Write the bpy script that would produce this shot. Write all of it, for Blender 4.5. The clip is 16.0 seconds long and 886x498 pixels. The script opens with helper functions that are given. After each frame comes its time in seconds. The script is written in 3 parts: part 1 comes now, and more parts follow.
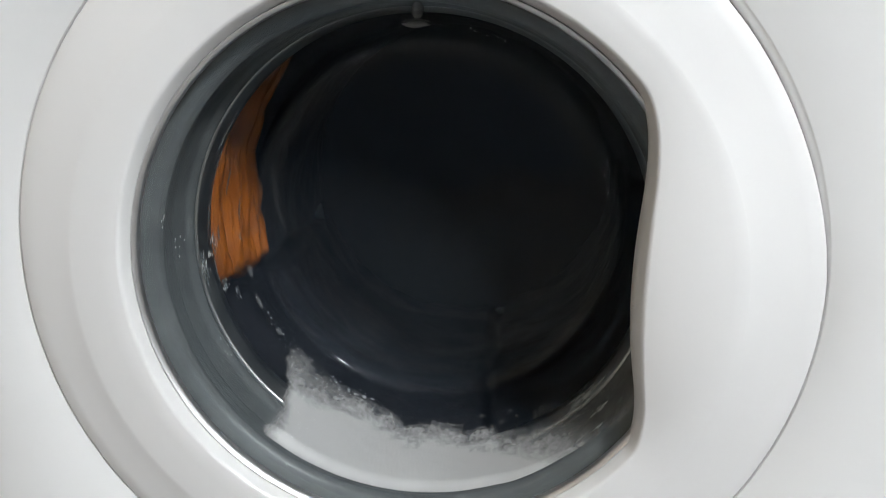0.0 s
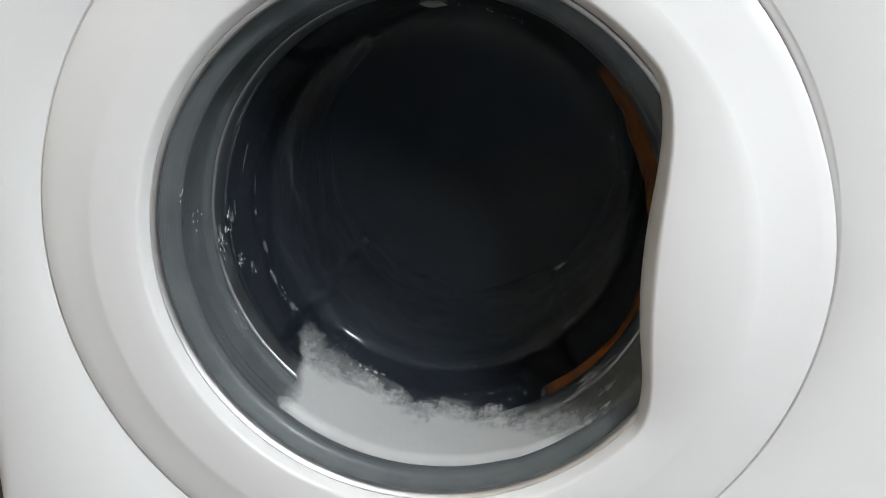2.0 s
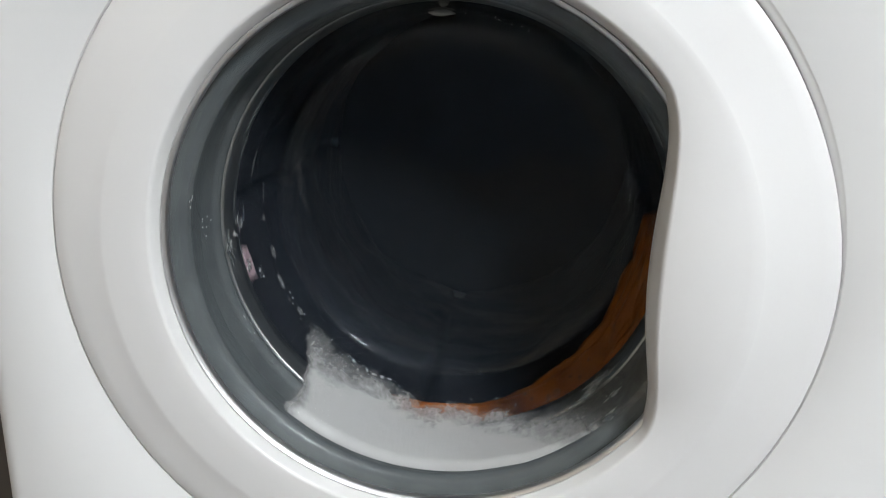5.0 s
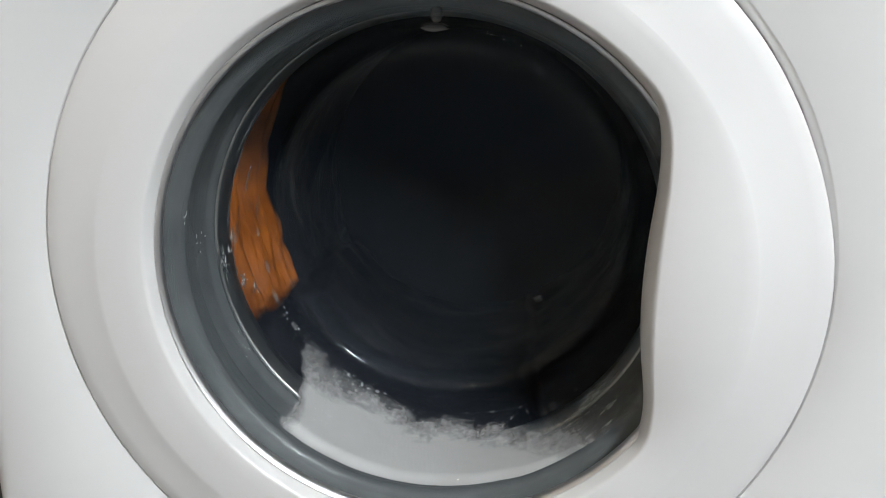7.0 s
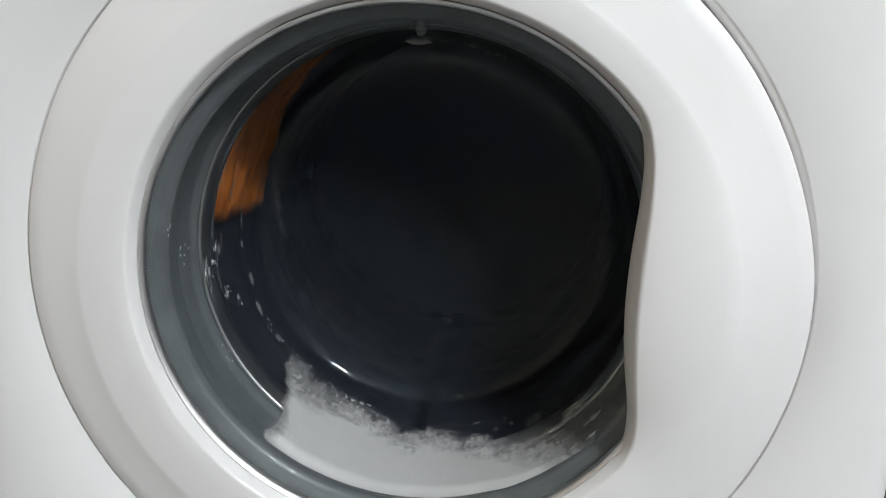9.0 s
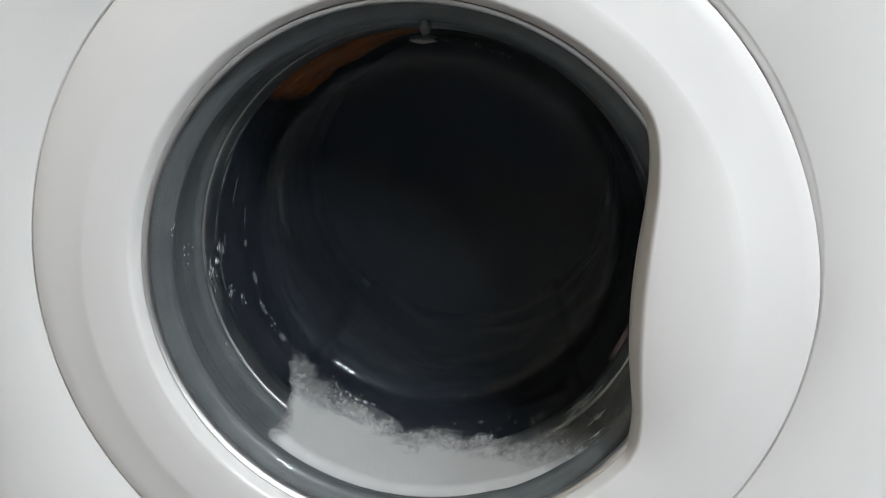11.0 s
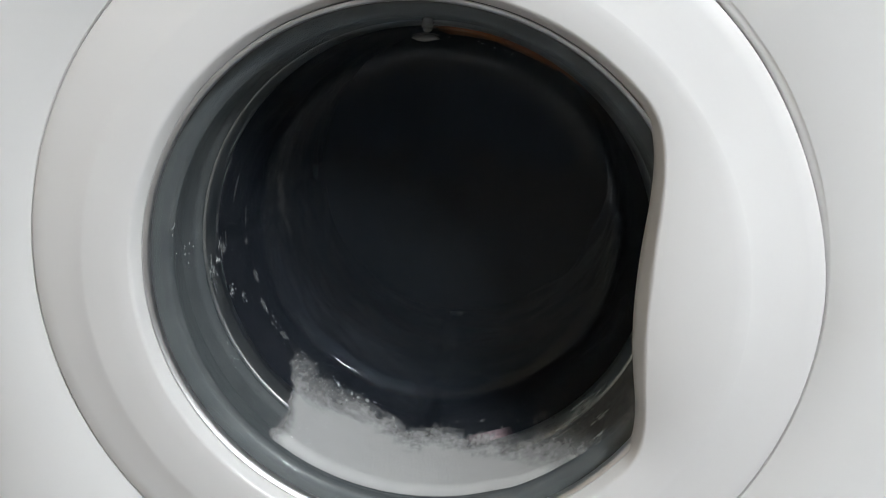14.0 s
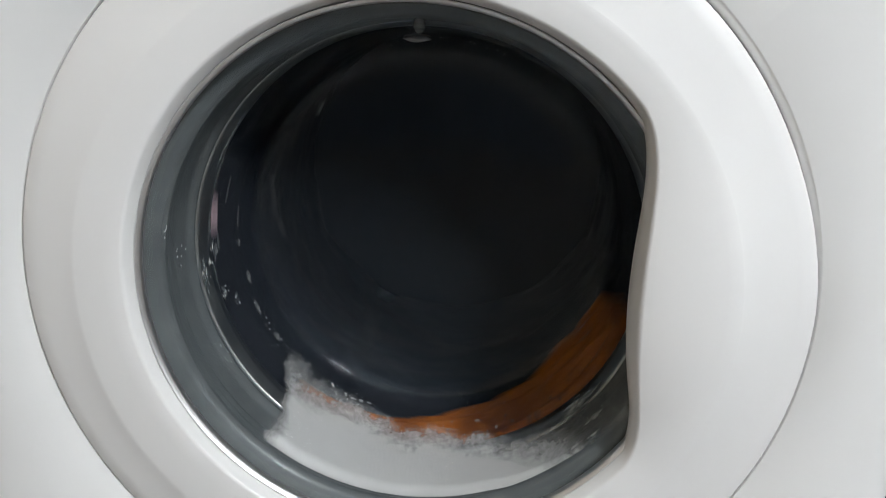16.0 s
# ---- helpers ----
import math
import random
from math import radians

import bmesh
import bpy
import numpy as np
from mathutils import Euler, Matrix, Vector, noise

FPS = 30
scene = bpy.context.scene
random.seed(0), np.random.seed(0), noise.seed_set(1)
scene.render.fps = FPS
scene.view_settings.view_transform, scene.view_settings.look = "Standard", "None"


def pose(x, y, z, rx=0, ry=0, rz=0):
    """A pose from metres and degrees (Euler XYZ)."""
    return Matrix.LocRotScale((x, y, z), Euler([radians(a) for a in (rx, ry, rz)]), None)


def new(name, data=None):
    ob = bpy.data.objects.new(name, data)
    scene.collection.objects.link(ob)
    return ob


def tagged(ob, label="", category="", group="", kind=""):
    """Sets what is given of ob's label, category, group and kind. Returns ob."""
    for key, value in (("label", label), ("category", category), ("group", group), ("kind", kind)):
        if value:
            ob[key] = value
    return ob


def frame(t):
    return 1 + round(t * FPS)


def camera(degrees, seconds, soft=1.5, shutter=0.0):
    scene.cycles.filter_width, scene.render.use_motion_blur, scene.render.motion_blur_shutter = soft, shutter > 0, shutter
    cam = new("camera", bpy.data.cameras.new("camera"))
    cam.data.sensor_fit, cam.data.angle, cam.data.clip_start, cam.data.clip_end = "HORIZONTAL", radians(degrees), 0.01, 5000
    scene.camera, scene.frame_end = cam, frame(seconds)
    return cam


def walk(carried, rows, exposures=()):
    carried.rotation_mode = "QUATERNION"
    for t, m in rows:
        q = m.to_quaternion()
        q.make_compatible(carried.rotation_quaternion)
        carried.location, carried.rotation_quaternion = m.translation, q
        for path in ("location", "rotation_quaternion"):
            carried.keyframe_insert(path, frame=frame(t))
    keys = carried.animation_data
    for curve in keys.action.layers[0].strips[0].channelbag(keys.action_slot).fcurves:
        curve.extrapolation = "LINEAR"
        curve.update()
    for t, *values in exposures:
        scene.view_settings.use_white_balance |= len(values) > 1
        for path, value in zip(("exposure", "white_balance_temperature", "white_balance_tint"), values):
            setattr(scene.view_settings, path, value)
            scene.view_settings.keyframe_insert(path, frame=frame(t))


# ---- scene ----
cam = camera(57.7, 16.0, soft=0.9, shutter=0.12)
AXIS_Z = 0.45  # height of the door's axis

# seconds, x, y, z, yaw to the left, pitch up, lean
PATH = [
    (0.0, 0.0749, -0.4652, 0.6060, 6.194, -15.805, 0.914),
    (0.5, 0.0720, -0.4706, 0.6068, 5.629, -16.072, 1.461),
    (1.0, 0.0721, -0.4722, 0.6080, 5.958, -16.749, 1.665),
    (1.5, 0.0728, -0.4739, 0.6074, 6.538, -16.951, 1.775),
    (2.0, 0.0726, -0.4728, 0.6075, 6.795, -17.290, 1.762),
    (2.5, 0.0738, -0.4724, 0.6082, 6.790, -17.437, 2.066),
    (3.0, 0.0725, -0.4744, 0.6099, 6.892, -17.505, 1.989),
    (3.5, 0.0716, -0.4761, 0.6108, 7.057, -17.547, 2.062),
    (4.0, 0.0719, -0.4754, 0.6111, 7.069, -17.514, 2.071),
    (6.5, 0.0700, -0.4771, 0.6109, 7.104, -16.288, 1.378),
    (7.0, 0.0697, -0.4769, 0.6121, 6.604, -16.182, 1.575),
    (7.5, 0.0698, -0.4773, 0.6132, 6.318, -16.046, 1.713),
    (8.0, 0.0695, -0.4775, 0.6135, 5.792, -15.808, 1.870),
    (8.5, 0.0693, -0.4780, 0.6143, 5.513, -15.697, 1.882),
    (9.0, 0.0688, -0.4778, 0.6149, 5.383, -15.543, 1.889),
    (11.5, 0.0662, -0.4757, 0.6168, 5.522, -15.844, 1.748),
    (12.0, 0.0672, -0.4749, 0.6146, 5.674, -15.771, 1.607),
    (12.5, 0.0669, -0.4746, 0.6143, 5.903, -15.815, 1.584),
    (13.0, 0.0663, -0.4731, 0.6145, 5.983, -15.877, 1.473),
    (13.5, 0.0650, -0.4724, 0.6183, 5.762, -16.263, 1.535),
    (14.0, 0.0644, -0.4714, 0.6215, 5.466, -16.501, 1.813),
    (14.5, 0.0633, -0.4715, 0.6246, 5.167, -16.849, 1.979),
    (15.0, 0.0637, -0.4691, 0.6266, 5.066, -17.105, 1.907),
    (15.5, 0.0643, -0.4687, 0.6256, 5.083, -16.970, 1.719),
    (16.0, 0.0641, -0.4698, 0.6250, 4.948, -16.810, 1.612),
]


def aim(x, y, z, yaw, pitch, lean):
    return Matrix.Translation((x, y, z)) @ Euler((0, 0, radians(yaw))).to_matrix().to_4x4() @ Euler((radians(90 + pitch), 0, 0)).to_matrix().to_4x4() @ Euler((0, 0, radians(lean))).to_matrix().to_4x4()


EXPOSURES = [(0.0, 0.0), (4.0, 0.0), (6.5, -0.05), (9.0, -0.1), (12.5, -0.16), (16.0, -0.13)]
walk(cam, [(row[0], aim(*row[1:])) for row in PATH], EXPOSURES)

# ---- light ----
LAMP_AT = (0.88, -1.10, 1.66)
LAMP_STRENGTH = 122.0
# second lamp is unseen, added for warm glints and a weak fill
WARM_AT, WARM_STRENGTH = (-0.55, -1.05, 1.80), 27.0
world = bpy.data.worlds.new("room_air")
scene.world = world
world.use_nodes = True
world.node_tree.nodes["Background"].inputs[0].default_value = (0.5, 0.55, 0.6, 1)
world.node_tree.nodes["Background"].inputs[1].default_value = 0.02


# ---- materials ----
def shader(name):
    m = bpy.data.materials.new(name)
    m.use_nodes = True
    t = m.node_tree
    return m, t, t.nodes["Principled BSDF"]


def node(t, kind, **values):
    n = t.nodes.new(kind)
    for k, v in values.items():
        n.inputs[k].default_value = v
    return n


def surface(name, dark, light, rough=0.5, metal=0.0, scale=40.0, fine=400.0, bump=0.1, depth=0.0005, spread=0.1, stretch=(1, 1, 1), coat=0.0):
    """Two scales of variation in colour, roughness and relief."""
    m, t, b = shader(name)
    co = node(t, "ShaderNodeTexCoord")
    mp = node(t, "ShaderNodeMapping", Scale=stretch)
    t.links.new(co.outputs["Object"], mp.inputs[0])
    big = node(t, "ShaderNodeTexNoise", Scale=scale, Detail=4.0)
    small = node(t, "ShaderNodeTexNoise", Scale=fine, Detail=3.0)
    for n in (big, small):
        t.links.new(mp.outputs[0], n.inputs["Vector"])
    mix = node(t, "ShaderNodeMix")
    mix.data_type = "RGBA"
    mix.inputs[6].default_value, mix.inputs[7].default_value = (*dark, 1), (*light, 1)
    t.links.new(big.outputs[0], mix.inputs[0])
    t.links.new(mix.outputs[2], b.inputs["Base Color"])
    span = node(t, "ShaderNodeMapRange")
    span.inputs[3].default_value, span.inputs[4].default_value = max(0.0, rough - spread), min(1.0, rough + spread)
    t.links.new(big.outputs[0], span.inputs[0])
    t.links.new(span.outputs[0], b.inputs["Roughness"])
    b.inputs["Metallic"].default_value = metal
    b.inputs["Coat Weight"].default_value = coat
    bp = node(t, "ShaderNodeBump", Strength=bump, Distance=depth)
    t.links.new(small.outputs[0], bp.inputs["Height"])
    t.links.new(bp.outputs[0], b.inputs["Normal"])
    return m


ENAMEL = surface("white_enamel", (0.79, 0.79, 0.775), (0.85, 0.85, 0.835), 0.36, 0, 6, 900, 0.02, 0.0002, 0.05, coat=0.1)
PLASTIC = surface("white_plastic", (0.78, 0.775, 0.76), (0.83, 0.825, 0.81), 0.3, 0, 9, 700, 0.015, 0.0002, 0.05, coat=0.15)
CHROME = surface("chrome", (0.86, 0.86, 0.86), (0.93, 0.93, 0.93), 0.42, 1, 60, 500, 0.02, 0.0002, 0.04)
STEEL = surface("drum_steel", (0.42, 0.42, 0.42), (0.58, 0.58, 0.57), 0.33, 1, 30, 300, 0.05, 0.0003, 0.08)
RUBBER = surface("grey_rubber", (0.068, 0.075, 0.077), (0.15, 0.158, 0.158), 0.42, 0, 55, 420, 0.25, 0.0006, 0.16)
NUB = surface("wet_light_rubber", (0.18, 0.18, 0.17), (0.32, 0.31, 0.30), 0.2, 0, 90, 400, 0.2, 0.0006, 0.1)
BLACK_CLOTH = surface("black_wet_cloth", (0.004, 0.004, 0.006), (0.012, 0.012, 0.016), 0.75, 0, 30, 900, 0.4, 0.0012, 0.1)
BLACK_CLOTH.node_tree.nodes["Principled BSDF"].inputs["Specular IOR Level"].default_value = 0.15
ORANGE_CLOTH = surface("orange_wet_cloth", (0.07, 0.013, 0.0005), (0.60, 0.165, 0.003), 0.32, 0, 45, 700, 0.9, 0.0014, 0.14)
ORANGE_CLOTH.node_tree.nodes["Principled BSDF"].inputs["Specular IOR Level"].default_value = 0.3
PINK_CLOTH = surface("pink_wet_cloth", (0.22, 0.13, 0.155), (0.5, 0.37, 0.40), 0.55, 0, 120, 1200, 0.4, 0.001, 0.15)
# white of the suds, also used for the painted glint specks
FOAM_AND_GLINT = surface("suds", (0.5, 0.495, 0.49), (0.72, 0.715, 0.705), 0.3, 0, 60, 1100, 0.7, 0.0012, 0.15)
SUDS_SHEET = surface("thin_suds", (0.47, 0.455, 0.45), (0.57, 0.555, 0.55), 0.4, 0, 60, 1500, 0.15, 0.0005, 0.12)
_tree = SUDS_SHEET.node_tree
_cover = node(_tree, "ShaderNodeAttribute")
_cover.attribute_name = "cover"
_holes = node(_tree, "ShaderNodeTexNoise", Scale=190.0, Detail=6.0, Roughness=0.65)
_sum = node(_tree, "ShaderNodeMath")
_sum.operation = "ADD"
_range = node(_tree, "ShaderNodeMapRange")
_range.inputs[1].default_value, _range.inputs[2].default_value = 0.55, 1.25
_coord = node(_tree, "ShaderNodeTexCoord")
_tree.links.new(_coord.outputs["Object"], _holes.inputs["Vector"])
_tree.links.new(_cover.outputs["Fac"], _sum.inputs[0])
_calm = node(_tree, "ShaderNodeMath")
_calm.operation = "MULTIPLY_ADD"
_calm.inputs[1].default_value, _calm.inputs[2].default_value = 0.55, 0.225
_tree.links.new(_holes.outputs[0], _calm.inputs[0])
_tree.links.new(_calm.outputs[0], _sum.inputs[1])
_tree.links.new(_sum.outputs[0], _range.inputs[0])
_tree.links.new(_range.outputs[0], _tree.nodes["Principled BSDF"].inputs["Alpha"])
TAN = surface("tan_bounce_paint", (0.36, 0.31, 0.24), (0.42, 0.365, 0.29), 0.8, 0, 2, 200, 0.15, 0.001)
SLATE = surface("slate_blue_paint", (0.12, 0.15, 0.19), (0.16, 0.19, 0.24), 0.7, 0, 3, 150, 0.15, 0.001)
WALL = surface("wall_paint", (0.16, 0.155, 0.145), (0.2, 0.195, 0.185), 0.8, 0, 2, 200, 0.15, 0.001)
BROWN = surface("brown_boards", (0.14, 0.125, 0.112), (0.19, 0.172, 0.155), 0.6, 0, 4, 90, 0.2, 0.001, 0.1, (1, 6, 1))
CEILING = surface("ceiling_paint", (0.48, 0.48, 0.475), (0.54, 0.54, 0.535), 0.85, 0, 2, 150, 0.1, 0.001)
LAMP_BODY = surface("lamp_white", (0.7, 0.7, 0.7), (0.75, 0.75, 0.75), 0.5)
LAMP_GLOW, _tree, _bsdf = shader("lamp_glow")
_bsdf.inputs["Emission Color"].default_value = (0.93, 0.965, 1.0, 1)
_bsdf.inputs["Emission Strength"].default_value = LAMP_STRENGTH
FILM = surface("pale_film", (0.4, 0.4, 0.4), (0.55, 0.55, 0.55), 0.3, 0, 80, 700, 0.4, 0.0006)
FILM.node_tree.nodes["Principled BSDF"].inputs["Alpha"].default_value = 0.24
HAZE = surface("pale_haze", (0.4, 0.4, 0.4), (0.55, 0.55, 0.55), 0.4, 0, 80, 700, 0.2, 0.0004)
HAZE.node_tree.nodes["Principled BSDF"].inputs["Alpha"].default_value = 0.045
WARM_GLOW, _tree, _bsdf = shader("warm_fill_glow")
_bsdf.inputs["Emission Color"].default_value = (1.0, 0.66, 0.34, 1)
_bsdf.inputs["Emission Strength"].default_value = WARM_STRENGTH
DARK_GAP = surface("dark_plastic", (0.03, 0.03, 0.032), (0.05, 0.05, 0.05), 0.6)


def glass_material():
    m = bpy.data.materials.new("door_glass")
    m.use_nodes = True
    t = m.node_tree
    t.nodes.remove(t.nodes["Principled BSDF"])
    clear = node(t, "ShaderNodeBsdfTransparent", Color=(0.97, 0.985, 0.98, 1))
    gloss = node(t, "ShaderNodeBsdfGlossy", Roughness=0.02)
    facing = node(t, "ShaderNodeLayerWeight", Blend=0.5)
    power = node(t, "ShaderNodeMath")
    power.operation = "POWER"
    power.inputs[1].default_value = 5.0
    fres = node(t, "ShaderNodeMath")
    fres.operation = "MULTIPLY_ADD"
    fres.inputs[1].default_value, fres.inputs[2].default_value = 0.6, 0.02
    t.links.new(facing.outputs["Facing"], power.inputs[0])
    t.links.new(power.outputs[0], fres.inputs[0])
    wave = node(t, "ShaderNodeTexNoise", Scale=14.0, Detail=2.0)
    bump = node(t, "ShaderNodeBump", Strength=0.12, Distance=0.004)
    co = node(t, "ShaderNodeTexCoord")
    t.links.new(co.outputs["Object"], wave.inputs["Vector"])
    t.links.new(wave.outputs[0], bump.inputs["Height"])
    t.links.new(bump.outputs[0], gloss.inputs["Normal"])
    mix = node(t, "ShaderNodeMixShader")
    t.links.new(fres.outputs[0], mix.inputs[0])
    t.links.new(clear.outputs[0], mix.inputs[1])
    t.links.new(gloss.outputs[0], mix.inputs[2])
    # a little flat blue painted over the glass brightens the dark interior behind it
    blue_lift = node(t, "ShaderNodeBsdfDiffuse", Color=(0.5, 0.72, 1.0, 1))
    veil = node(t, "ShaderNodeMixShader", Fac=0.0070)
    t.links.new(mix.outputs[0], veil.inputs[1])
    t.links.new(blue_lift.outputs[0], veil.inputs[2])
    t.links.new(veil.outputs[0], t.nodes["Material Output"].inputs[0])
    return m


GLASS = glass_material()
WATER = GLASS.copy()
WATER.name = "water"
# mirrors far more than real water, raised to strengthen the lamp glints
WATER.node_tree.nodes["Math.001"].inputs[2].default_value = 0.35
WATER.node_tree.nodes["Glossy BSDF"].inputs["Roughness"].default_value = 0.2


# ---- mesh helpers ----
def part(name, bm, material, parent=None, label="", smooth=True):
    bmesh.ops.recalc_face_normals(bm, faces=bm.faces)
    me = bpy.data.meshes.new(name)
    bm.to_mesh(me)
    bm.free()
    me.materials.append(material)
    for p in me.polygons:
        p.use_smooth = smooth
    ob = new(name, me)
    if parent:
        ob.parent = parent
    if label:
        ob["label"] = label
    return ob


def loft(rows, closed_u=True, closed_v=False):
    """A mesh from rows of points; closed_u joins a row's end to its start, closed_v the last row to the first."""
    bm = bmesh.new()
    vs = [[bm.verts.new(p) for p in row] for row in rows]
    n, k = len(vs), len(vs[0])
    for i in range(n if closed_v else n - 1):
        for j in range(k if closed_u else k - 1):
            bm.faces.new((vs[i][j], vs[i][(j + 1) % k], vs[(i + 1) % n][(j + 1) % k], vs[(i + 1) % n][j]))
    return bm


def lathe(profile, steps=192, closed=False):
    """Revolves (radius, depth) points round the door's axis."""
    return loft([[(r * math.cos(a), y, r * math.sin(a)) for a in (2 * math.pi * j / steps for j in range(steps))] for r, y in profile], True, closed)


def rounded(points, radius, steps=6):
    """An open (radius, depth) profile with its corners rounded."""
    out = [points[0]]
    for a, b, c in zip(points, points[1:], points[2:]):
        va, vb, vc = Vector(a), Vector(b), Vector(c)
        d1, d2 = (va - vb), (vc - vb)
        k = min(radius, d1.length * 0.45, d2.length * 0.45)
        p, q = vb + d1.normalized() * k, vb + d2.normalized() * k
        for i in range(steps + 1):
            s = i / steps
            out.append(tuple(p * (1 - s) ** 2 + vb * 2 * s * (1 - s) + q * s * s))
    return out + [points[-1]]


def box(bm, x0, x1, y0, y1, z0, z1):
    v = [bm.verts.new(p) for p in ((x0, y0, z0), (x1, y0, z0), (x1, y1, z0), (x0, y1, z0), (x0, y0, z1), (x1, y0, z1), (x1, y1, z1), (x0, y1, z1))]
    for f in ((0, 1, 2, 3), (4, 5, 6, 7), (0, 1, 5, 4), (1, 2, 6, 5), (2, 3, 7, 6), (3, 0, 4, 7)):
        bm.faces.new([v[i] for i in f])
    return bm


def box_part(name, material, dims, parent=None, bevel=0.0, label=""):
    bm = box(bmesh.new(), *dims)
    if bevel:
        bmesh.ops.bevel(bm, geom=bm.edges[:], offset=bevel, segments=3, profile=0.5, affect="EDGES")
    return part(name, bm, material, parent, label, smooth=bool(bevel))


def empty(name, at=(0, 0, 0)):
    ob = new(name)
    ob.location = at
    return ob


# ---- the room ----
tagged(box_part("floor", BROWN, (-1.6, 1.6, -2.2, 0.75, -0.1, 0)), "brown plank floor", "floor", kind="structure")
# walls and ceiling are unseen; their tones steer bounced light and reflections
tagged(box_part("wall_back", WALL, (-1.6, 1.6, 0.65, 0.75, 0, 2.5)), "plain painted wall behind the machine", "wall", kind="structure")
tagged(box_part("wall_front", SLATE, (-1.6, 1.6, -2.3, -2.2, 0, 2.5)), "unseen wall, slate blue to tint reflections in the glass", "wall", kind="structure")
tagged(box_part("wall_left", TAN, (-1.2, -1.1, -2.2, 0.65, 0, 2.5)), "unseen side wall, tan to bounce warm light", "wall", kind="structure")
tagged(box_part("wall_right", WALL, (1.6, 1.7, -2.3, 0.75, 0, 2.5)), "plain painted side wall", "wall", kind="structure")
tagged(box_part("ceiling", CEILING, (-1.7, 1.7, -2.3, 0.75, 2.5, 2.6)), "plain white ceiling", "ceiling", kind="structure")

# ---- the machine ----
HALF_W, TOP, DEPTH, HOLE = 0.3185, 0.85, 0.56, 0.2500


def roll(a):
    """How far the sheet's rolled edge shows beside the door: widest up on the grip side, none round the rest."""
    k = max(0.0, min(1.0, (math.cos(a - radians(52)) - 0.62) / 0.33))
    return 0.0046 * k * k * (3 - 2 * k)


def front_panel():
    """The front sheet with its round opening; its edge rolls into the gap round the door, its sides roll back."""
    steps = 256
    rows = []
    rim = [(0.0, 0.034), (0.0, 0.0115), (0.04, 0.0095), (0.14, 0.0076), (0.38, 0.0046), (0.66, 0.0018), (0.85, 0.0005), (1.0, 0.0)]
    for q, y in rim:
        row = []
        for j in range(steps):
            a = 2 * math.pi * j / steps
            r = HOLE - roll(a) + (roll(a) + 0.0006) * q
            row.append((r * math.cos(a), y * (0.3 + 0.7 * roll(a) / 0.0046) if y < 0.03 else y, r * math.sin(a)))
        rows.append(row)
    zb, zt = 0.06 - AXIS_Z, 0.72 - AXIS_Z

    def square(j, hw, top, bottom, y):
        a = 2 * math.pi * j / steps
        c, s = math.cos(a), math.sin(a)
        k = min(hw / abs(c) if abs(c) > 1e-9 else 9, (top if s > 0 else -bottom) / abs(s) if abs(s) > 1e-9 else 9)
        return (c * k, y, s * k)

    rows.append([square(j, HALF_W - 0.02, zt, zb, 0.0) for j in range(steps)])
    for i in range(1, 9):
        q = i / 8 * math.pi / 2
        rows.append([square(j, HALF_W - 0.02 + 0.02 * math.sin(q), zt, zb, 0.02 * (1 - math.cos(q))) for j in range(steps)])
    rows.append([square(j, HALF_W, zt, zb, 0.06) for j in range(steps)])
    return loft(rows)


machine = empty("washing_machine")
tagged(machine, "white front-loading washing machine standing on a brown floor", "washing machine")
panel = part("front_panel", front_panel(), ENAMEL, machine)
panel.location.z = AXIS_Z
box_part("side_panel", ENAMEL, (-HALF_W + 0.001, -HALF_W + 0.012, 0.0605, DEPTH, 0.02, TOP - 0.03), machine, 0.002)
box_part("side_panel", ENAMEL, (HALF_W - 0.012, HALF_W - 0.001, 0.0605, DEPTH, 0.02, TOP - 0.03), machine, 0.002)
box_part("back_panel", ENAMEL, (-HALF_W + 0.013, HALF_W - 0.013, DEPTH - 0.012, DEPTH, 0.02, TOP - 0.03), machine)
box_part("top_panel", ENAMEL, (-HALF_W, HALF_W, 0.0, DEPTH, TOP - 0.029, TOP), machine, 0.006)
box_part("control_panel", PLASTIC, (-HALF_W, HALF_W, 0.0, 0.06, 0.7225, TOP - 0.03), machine, 0.006)
box_part("plinth", PLASTIC, (-HALF_W, HALF_W, 0.004, 0.06, 0.0, 0.0575), machine, 0.004)
part("door_recess", lathe([(0.2535, 0.0345), (0.2535, 0.0375), (0.188, 0.0375), (0.188, 0.0345)], 128, True), DARK_GAP, machine).location.z = AXIS_Z


# ---- the door ----
RING = 0.1775  # radius of the porthole
RING_Z = 0.0025  # the porthole sits a little above the door's axis


def soft_min(a, b, k):
    h = max(0.0, min(1.0, 0.5 + 0.5 * (b - a) / k))
    return b + (a - b) * h - k * h * (1 - h)


def mouth(a):
    """Radius of the opening in the door's front; the handle cuts it straight on one side."""
    c = math.cos(a)
    if c < 0.3:
        return RING
    r = RING
    for _ in range(4):
        z = r * math.sin(a) - 0.004
        x = 0.1390 + (1.0 if z > 0 else 1.4) * z * z
        r = soft_min(RING, x / c, 0.030 if z > 0 else 0.022)
    return r


